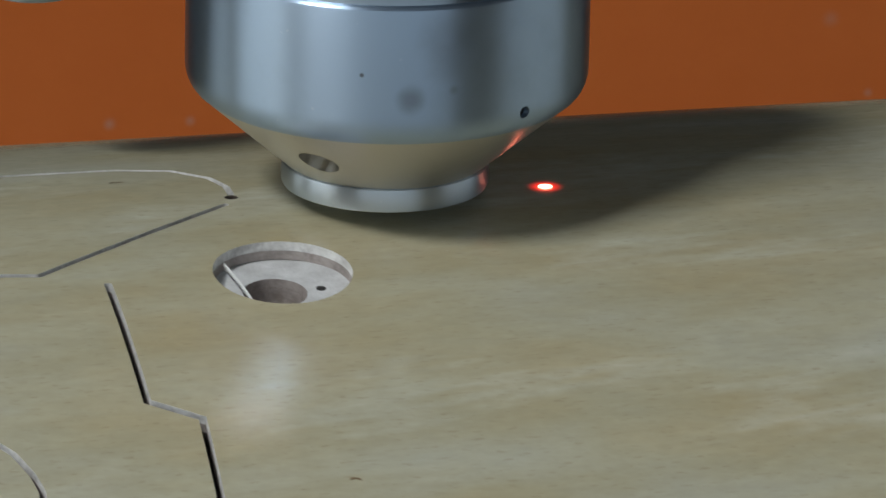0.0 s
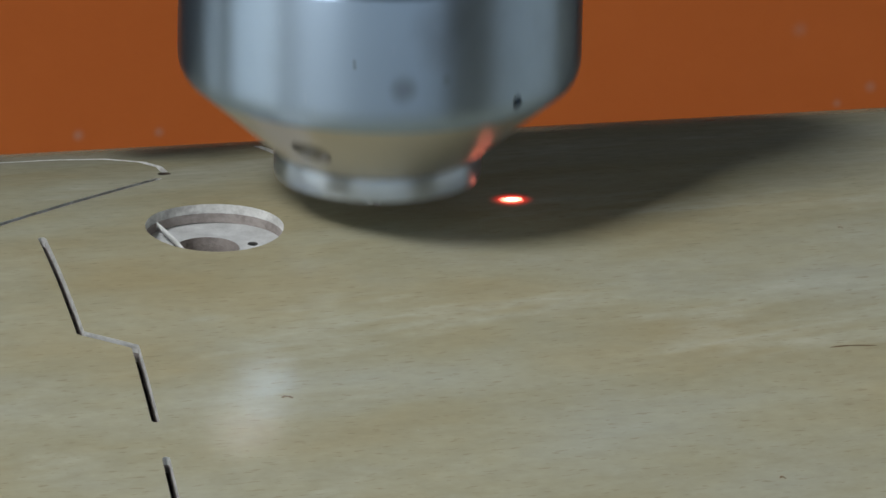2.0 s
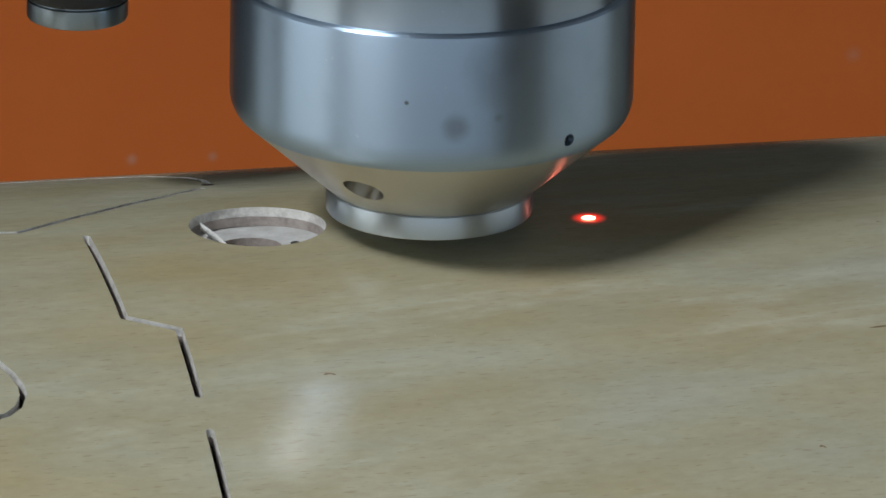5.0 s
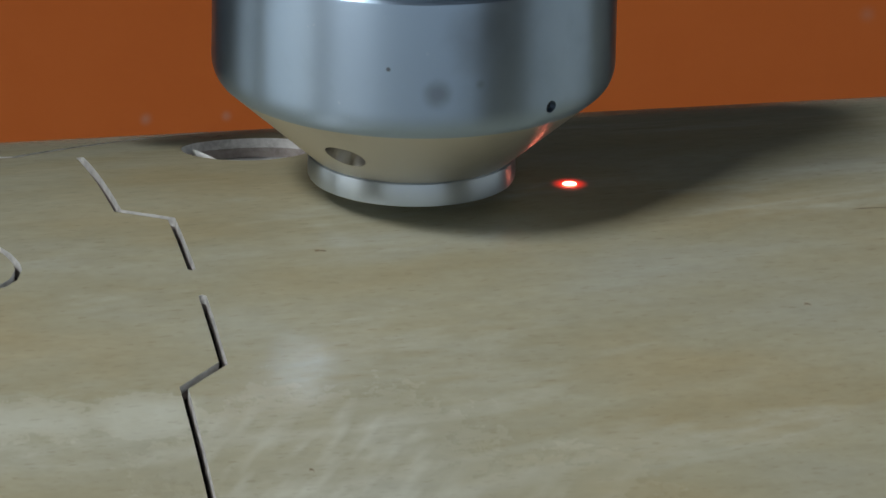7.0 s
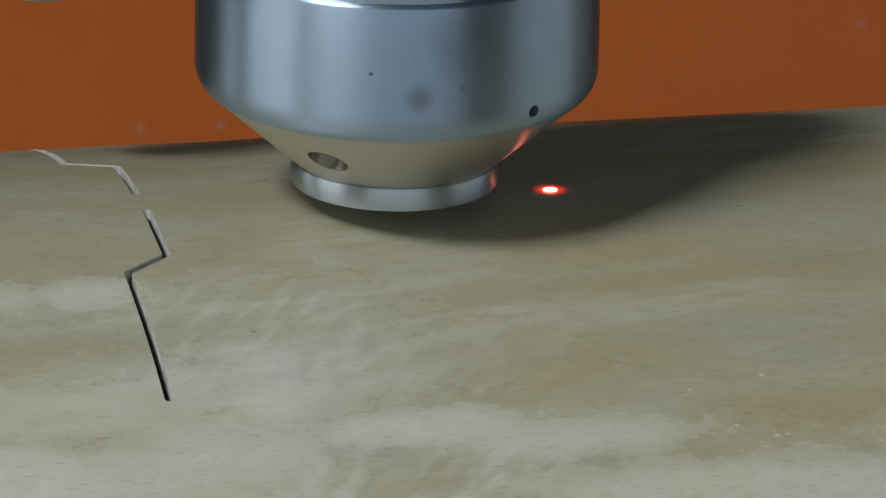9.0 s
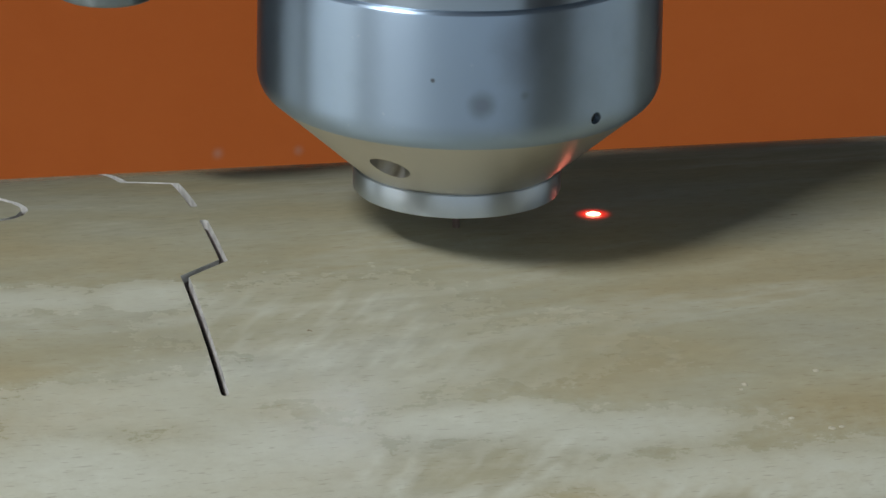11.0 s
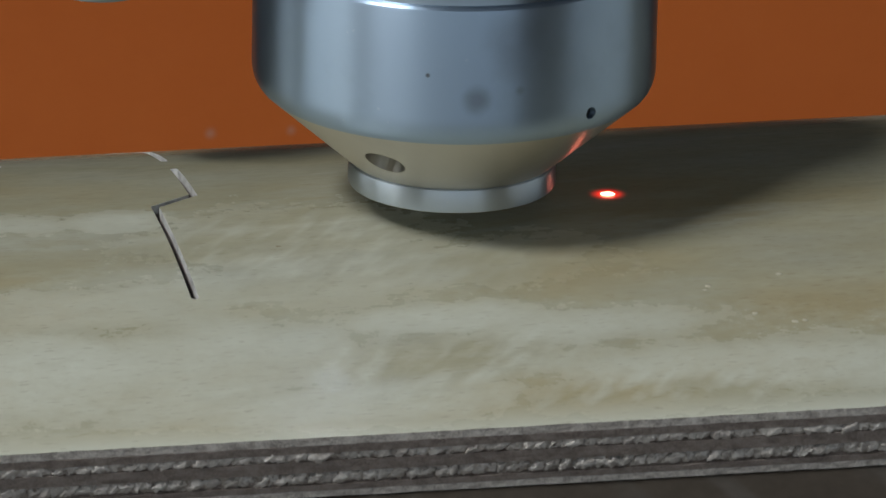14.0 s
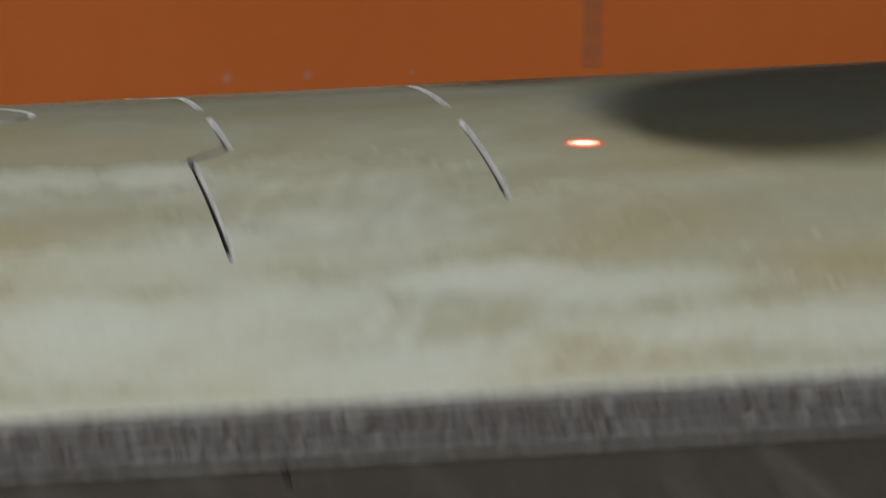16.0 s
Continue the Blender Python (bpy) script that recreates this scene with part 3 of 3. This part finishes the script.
PANEL = tagged(new("curved_plywood_panel"), "bent seven-ply beech panel with milled grooves, dusty towards its sawn edge", "plywood panel")
wide, bore = disc(*HOLE), disc(*BORE)
LAYERS = [(0, 17, PLY_PALE, 0.8), (17, 34, PLY_DARK, 0.6), (34, 51, PLY_MID, 4.0), (51, 75, PLY_DARK, 0.6), (75, 102, PLY_MID, 4.0), (102, 115, PLY_DARK, 0.6), (115, 129, PLY_PALE, 0.8)]
for k, (top, low, mat, rough) in enumerate(LAYERS):
    cuts = GROOVES + [NOTCH] + (SHALLOW if k < 5 else []) + ([wide] if k < 2 else [bore] if k < 6 else [])
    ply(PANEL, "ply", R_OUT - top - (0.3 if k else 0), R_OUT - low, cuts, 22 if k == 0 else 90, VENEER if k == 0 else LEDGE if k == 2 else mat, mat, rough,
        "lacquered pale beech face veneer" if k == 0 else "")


def sliver():
    """A thin curl of wood left standing in the counterbored hole."""
    verts, faces = [], []
    for i in range(9):
        f = i / 8
        x, a = -336 + 24 * f + 2 * math.sin(math.pi * f), -416 - 150 * f
        for r in (R_OUT - 6, R_OUT - 19):
            for w in (-0.6, 0.6):
                verts.append(bend(x + w, a, r))
    for i in range(8):
        b = 4 * i
        faces += [(b, b + 1, b + 5, b + 4), (b + 2, b + 6, b + 7, b + 3), (b, b + 4, b + 6, b + 2), (b + 1, b + 3, b + 7, b + 5)]
    faces += [(0, 2, 3, 1), (32, 33, 35, 34)]
    ob = mesh_object("wood_sliver", verts, faces, SLIVER, PANEL, [True] * len(faces))
    ob["label"] = "thin pale curl of wood in the hole"



def torn_chips(depth, low, high, span):
    """A row of torn, slanting clumps of pale fibre along a sawn ply."""
    rng = random.Random(int(depth))
    ball = bmesh.new()
    bmesh.ops.create_icosphere(ball, subdivisions=3, radius=1)
    unit = [v.co.copy() for v in ball.verts]
    tris = [tuple(v.index for v in f.verts) for f in ball.faces]
    ball.free()
    x = -span
    while x < span:
        w, h, d = rng.uniform(low, high), rng.uniform(9.5, 12.5), rng.uniform(5, 8)
        lean, seed = rng.uniform(0.25, 0.8), rng.uniform(0, 900)
        mid_r, mid_a = R_OUT - depth + rng.uniform(-1.5, 1.5), ARC0 + 8 + rng.uniform(-1.5, 1.5)
        verts = []
        for p in unit:
            g = 1 + 0.5 * noise.noise(p * 1.6 + Vector((seed, 0, 0))) + 0.5 * noise.noise(p * 3.4 + Vector((0, seed, 0))) + 0.38 * noise.noise(p * 7.5 + Vector((0, 0, seed)))
            verts.append(bend(x + p.x * w * g + lean * p.z * h, mid_a + p.y * d * g, mid_r + p.z * h * g))
        mesh_object("torn_chip", verts, tris, CHIP, PANEL, [True] * len(tris))
        x += w * rng.uniform(1.3, 1.75) + (rng.uniform(3, 12) if rng.random() < 0.22 else 0)


torn_chips(43, 9, 21, 1250)
torn_chips(89, 8, 17, 1250)


def crumb(x, arc, size):
    """A pale crumb stuck to the veneer."""
    bm = bmesh.new()
    bmesh.ops.create_icosphere(bm, subdivisions=2, radius=size * U)
    for v in bm.verts:
        v.co *= 1 + 0.7 * noise.noise(v.co * 900 + Vector((x, arc, 0)))
        v.co.z *= 0.12
        v.co.x *= 1.3
    for f in bm.faces:
        f.smooth = True
    part("crumb", on_drum(bm, x, arc, R_OUT), CRUMB, PANEL, "pale crumb stuck to the veneer")


for at in ((331, -2017, 5), (461, -1986, 4.5), (391, -2119, 4), (454, -2153, 4.5), (472, -2150, 3.5), (322, -2030, 3)):
    crumb(*at)
sliver()
pin = lathe([(0, 0), (5, 0), (6, 3), (6, 77), (5, 80), (0, 80)], 16)
bmesh.ops.rotate(pin, matrix=Matrix.Rotation(radians(90), 3, "X"), verts=pin.verts)
part("stop_pin", on_drum(pin, -538, ARC0 + 40, R_OUT - THICK - 5), PITCH, PANEL, "short black stop pin under the sawn edge")
# A black disc paints the dark inside of a small hole.
part("dimple_disc", on_drum(lathe([(0, 1.0), (7, 1.0), (9, 0.2), (9, -3)], 14), -177, -478, R_OUT - 34), BLACK, PANEL, "black disc standing for a small hole in the pocket")


def fleck(x, arc, length, width):
    """A dark grain fleck in the face veneer."""
    bm = bmesh.new()
    k = 10
    low, up = [], []
    for i in range(k + 1):
        f = i / k
        h = width * math.sin(math.pi * f) ** 0.7 * (0.7 + 0.3 * math.sin(9 * f)) + 0.2
        low.append(bm.verts.new(bend(x + length * (f - 0.5), arc - h / 2 + 3 * math.sin(4 * f), R_OUT + 0.35)))
        up.append(bm.verts.new(bend(x + length * (f - 0.5), arc + h / 2 + 3 * math.sin(4 * f), R_OUT + 0.35)))
    for i in range(k):
        bm.faces.new((low[i], low[i + 1], up[i + 1], up[i]))
    part("grain_fleck", bm, FLECK, PANEL)


FLECK = plain_material("dark_grain", (0.13, 0.085, 0.04), (0.24, 0.17, 0.09), 200, 0.6)
for f in ((761, -1051, 84, 6), (-450, 7, 30, 7), (-368, 166, 24, 7), (-379, -1772, 9, 7), (840, -636, 9, 9), (-238, -1103, 22, 9), (560, -1390, 12, 8)):
    fleck(*f)

# lengths of wood that fall to the bit, with the moment at which each goes
STRIPS = []
for t, x0, a0, x1, a1 in (
    (0.25, -26.0, -196.0, 12.0, -216.0),
    (0.33, 12.0, -216.0, 50.0, -236.0),
    (0.52, 50.0, -236.0, 49.4, -278.2),
    (0.71, 49.4, -278.2, 48.8, -320.4),
    (0.92, 48.8, -320.4, 48.2, -362.6),
    (1.38, 48.2, -362.6, 47.6, -404.8),
    (2.27, 47.6, -404.8, 47.0, -447.0),
    (7.29, -40.0, -888.0, -40.0, -933.0),
    (7.46, -40.0, -933.0, -40.0, -978.0),
    (7.62, -40.0, -978.0, -40.0, -1023.0),
    (7.79, -40.0, -1023.0, -40.0, -1068.0),
    (7.95, -40.0, -1068.0, -40.0, -1113.0),
    (8.20, -40.0, -1113.0, -40.0, -1158.0),
    (8.48, -40.0, -1158.0, -40.0, -1203.0),
    (8.77, -40.0, -1203.0, -40.0, -1248.0),
    (13.13, -41.0, -1366.0, -40.9, -1412.7),
    (13.38, -40.9, -1412.7, -40.8, -1459.3),
    (13.60, -40.8, -1459.3, -40.7, -1506.0),
    (13.76, -40.7, -1506.0, -40.6, -1552.7),
    (13.93, -40.6, -1552.7, -40.4, -1599.3),
    (14.12, -40.4, -1599.3, -40.3, -1646.0),
    (14.34, -40.3, -1646.0, -40.2, -1692.7),
    (14.61, -40.2, -1692.7, -40.1, -1739.3),
    (15.20, -40.1, -1739.3, -40.0, -1786.0),
):
    STRIPS.append((plug(PANEL, ((x0, a0), (x1, a1))), t, (a0 + a1) / 2))


# ---- the spindle ----
SIDE = Vector((math.cos(radians(YAW)), -math.sin(radians(YAW)), 0))
FRONT = Vector((-math.sin(radians(YAW)), -math.cos(radians(YAW)), 0))


def drill_hole(azimuth, r, h, radius, depth, slope):
    """A cutter for a hole at that azimuth from the front; slope: how far its axis dips below level, in degrees."""
    way = math.cos(radians(azimuth)) * FRONT + math.sin(radians(azimuth)) * SIDE
    out = way * math.cos(radians(slope)) - Vector((0, 0, 1)) * math.sin(radians(slope))
    mid = way * r * U + Vector((0, 0, h * U))
    bm = bmesh.new()
    bmesh.ops.create_cone(bm, cap_ends=True, segments=40, radius1=radius * U, radius2=radius * U, depth=2 * depth * U)
    turn = out.to_track_quat("Z", "Y").to_matrix().to_4x4()
    bmesh.ops.transform(bm, matrix=Matrix.Translation(mid) @ turn, verts=bm.verts)
    return bm


def milling_bit():
    """A slim two-flute bit."""
    bm = bmesh.new()
    rings, steps, levels = [], 20, 46
    for i in range(levels + 1):
        h = -179 + 230 * i / levels
        cut = 0.34 if h < -70 else 0.34 * max(0, 1 - (h + 70) / 12)
        ring = []
        for k in range(steps):
            a = 2 * math.pi * k / steps
            r = BIT * 0.96 * (1 - cut * (0.5 + 0.5 * math.cos(2 * (a - h * 0.075))))
            ring.append(bm.verts.new((r * U * math.cos(a), r * U * math.sin(a), h * U)))
        rings.append(ring)
    for a, b in zip(rings, rings[1:]):
        for k in range(steps):
            f = bm.faces.new((a[k], a[(k + 1) % steps], b[(k + 1) % steps], b[k]))
            f.smooth = True
    bm.faces.new(rings[0][::-1])
    bm.faces.new(rings[-1])
    return bm


def spindle():
    s = tagged(new("milling_spindle"), "turned aluminium milling spindle with a conical nose and slim bit", "spindle")
    part("nose_ring", lathe([(60, 3), (60, 0), (174, 0), (180, 2), (182, 6), (182, 40), (181.3, 42), (178, 43.2), (60, 43.2)]), ALU_BRIGHT, s, "bright turned nose ring")
    cone = part("nose_cone", lathe([(0, 34), (166, 34), (174, 42), (181, 47), (330.8, 176), (330.8, 176.1), (0, 176.1)]), ALU_CONE, s, "satin turned nose cone with an oblique hole")
    cut_away(cone, [drill_hole(-28, 246, 103, 37, 46, 50)])
    shell = part("body_shell", lathe([(0, 176.2), (331, 176.2), (339, 183), (345, 191), (349.5, 201), (352.3, 212), (353, 222), (353, 230), (353, 417), (352, 422), (348.5, 426), (343, 427.5), (0, 427.5)]), ALU, s, "brushed aluminium shell with a small set-screw hole")
    cut_away(shell, [drill_hole(42.6, 353, 215, 11, 26, 0)])
    part("set_screw", drill_hole(42.6, 333, 215, 10.4, 6, 0), BLACK, s)
    part("spindle_barrel", lathe([(0, 426), (339, 426), (339, 429), (337, 434), (335, 512), (331, 516), (0, 516)]), ALU_DARK, s, "dull steel spindle barrel")
    # Added out of view, bright to mirror as a highlight in the lacquer.
    part("highlight_housing", lathe([(0, 516.2), (318, 516.2), (326, 520), (330, 528), (330, 712), (324, 720), (0, 720)]), ALU_MIRRORED, s, "unseen bright aluminium housing, mirrored as a highlight in the veneer")
    part("bit", milling_bit(), STEEL, s, "slim dark two-flute milling bit")
    # Unseen block, sized to cast the dark band behind the head.
    part("shade_carriage", box_bm(-220 * U, 220 * U, 362 * U, (BEAM_Y - 4) * U, 545 * U, 790 * U, 0.001), BLACK, s)
    part("clamp", box_bm(-120 * U, 120 * U, 300 * U, 364 * U, 620 * U, 690 * U, 0.0005), BLACK, s)
    drill = part("side_drill", lathe([(0, 391), (84, 391), (88, 393), (90, 398), (90, 426), (86, 428), (86, 432), (0, 432)], 96), ALU_DARK, s, "small steel drill collar beside the spindle")
    part("drill_body", lathe([(0, 432), (92, 432), (94, 440), (94, 452), (132, 470), (136, 480), (136, 860), (130, 866), (0, 866)], 96), BLACK, drill)
    drill.location = (-567 * U, 350 * U, -120 * U)
    part("drill_bracket", box_bm(-18 * U, 18 * U, 110 * U, (BEAM_Y - 354) * U, 790 * U, 840 * U, 0.001), BLACK, drill)
    return s


SPINDLE = spindle()

# ---- the laser spot on the wood ----
LASER = tagged(new("laser_spot"), "glowing red laser marker spot on the plywood", "laser spot")
part("glow_core", lathe([(0, 1.2), (8, 1.2), (11, 1.0), (13, 0.6), (13, 0.3)], 32), glow_material("laser_core", (1.0, 0.25, 0.16), 9.0), LASER)
part("glimmer", lathe([(13.2, 0.5), (62, 0.4), (64, 0.2)], 48), halo_material((1.0, 0.03, 0.02), 1.7, 44 * U), LASER)


# ---- what moves ----
def motions():
    turning = [
        (0, 0.0667),
        (0.5, 0.1149),
        (1, 0.159),
        (1.5, 0.1721),
        (2, 0.1701),
        (2.2, 0.1693),
        (2.4, 0.2168),
        (3, 0.2201),
        (3.5, 0.2263),
        (4, 0.2256),
        (4.5, 0.2249),
        (5, 0.2297),
        (6.8, 0.3327),
        (7, 0.3546),
        (7.5, 0.4131),
        (7.8, 0.4471),
        (8, 0.4698),
        (8.9, 0.5287),
        (9.6, 0.5387),
        (9.9, 0.5667),
        (10.5, 0.5672),
        (11, 0.5677),
        (11.5, 0.5682),
        (12, 0.5687),
        (12.5, 0.5664),
        (13, 0.5786),
        (13.5, 0.6167),
        (14, 0.675),
        (14.5, 0.7205),
        (15, 0.7392),
        (15.5, 0.7372),
        (15.9, 0.7372),
        (16, 0.653),
    ]
    for thing in (PANEL, ROTARY):
        walk(thing, [(t, pose(0, 0, AXIS_Z, -math.degrees(a))) for t, a in turning])
    walk(SPINDLE, [(t, pose(x * U, 0, z * U, 0, 0.3, 0)) for t, x, z in (
        (0, -1.3, 27.6),
        (0.5, 53.3, 30),
        (1, 57, 33.3),
        (1.5, 54.5, 29.4),
        (1.9, 59.2, 27.5),
        (2, 58.2, 62.4),
        (2.1, 52.5, 226.9),
        (2.2, 56.1, 310.4),
        (2.3, 52, 316.6),
        (2.4, 50.8, 313.3),
        (2.5, 55.1, 215),
        (2.6, 50.6, 188.5),
        (2.7, 53.2, 161.1),
        (3, 50, 133.6),
        (3.3, 45.8, 108.9),
        (3.5, 48.5, 77.9),
        (4, 49.5, 37.5),
        (4.5, 54, 34.5),
        (5, 46.9, 39),
        (5.6, 41.2, 38),
        (6, -9.9, 37.9),
        (7, -26.7, 30.7),
        (7.5, -33.3, 31.2),
        (8, -28.4, 32.6),
        (8.9, -34.5, 39.9),
        (9.55, -40.9, 40),
        (9.75, -59.5, 323.2),
        (9.95, -99.3, 325.2),
        (10.1, -109.9, 231.5),
        (10.3, -56.9, 166.4),
        (10.5, -42.5, 121.5),
        (11, -42.5, 74.1),
        (11.5, -41.9, 41),
        (12, -43.7, 43.5),
        (12.5, -38.3, 46.3),
        (13, -42.2, 43.9),
        (13.5, -39.2, 49.7),
        (14, -43.1, 47.2),
        (14.5, -37.7, 45.3),
        (15, -42.4, 41.8),
        (15.5, -34.6, 41.1),
        (15.6, -36.5, 84.1),
        (15.7, -41.1, 245.4),
        (15.8, -37.3, 322.9),
        (15.9, -13.6, 332.1),
        (16, 152.6, 324.8),
    )])
    walk(LASER, [(t, pose(x * U, (R_OUT + 1) * U * math.sin(a), AXIS_Z + (R_OUT + 1) * U * math.cos(a), -math.degrees(a))) for t, x, a in (
        (0, 287.6, 0.0001),
        (0.5, 341.3, 0.002),
        (1, 346, 0.0035),
        (1.5, 338.8, -0.0013),
        (1.9, 345, -0.0024),
        (2, 298, -0.0053),
        (2.1, 137.6, 0.0012),
        (2.2, 54.6, 0.0039),
        (2.4, 52, 0.0034),
        (2.5, 150.3, 0.0018),
        (2.6, 188.3, 0.0004),
        (2.7, 204.7, 0.0003),
        (3, 231.9, 0.0071),
        (3.3, 267.7, 0.0102),
        (3.5, 294.8, 0.009),
        (4, 338.4, 0.0076),
        (4.5, 339, 0.0038),
        (5.6, 327.8, 0.0099),
        (6, 276.6, 0.0068),
        (7, 256.8, -0.0023),
        (8, 250, -0.0022),
        (8.9, 249.1, 0.0068),
        (9.55, 244.7, 0.0068),
        (9.75, -35.1, 0.0167),
        (9.95, -75, 0.0167),
        (10.1, 25.2, 0.0167),
        (10.3, 120.4, 0.0218),
        (10.5, 155.8, 0.0118),
        (11, 210.4, 0.013),
        (11.5, 231.4, 0.0038),
        (12.5, 245.6, 0.0085),
        (13.5, 246, 0.0128),
        (14.5, 239.5, 0.005),
        (15.5, 239.8, -0.0004),
        (15.7, 40.5, 0.0207),
        (15.8, -32.6, 0.019),
        (15.9, -14.3, 0.0177),
        (16, 144.3, 0.0065),
    )])
    for ob, t, a in STRIPS:
        gone = pose(0, -150 * U * math.sin(a / R_OUT), -150 * U * math.cos(a / R_OUT))
        walk(ob, [(0, pose(0, 0, 0)), (t - 0.05, pose(0, 0, 0)), (t + 0.15, gone), (16, gone)])


motions()
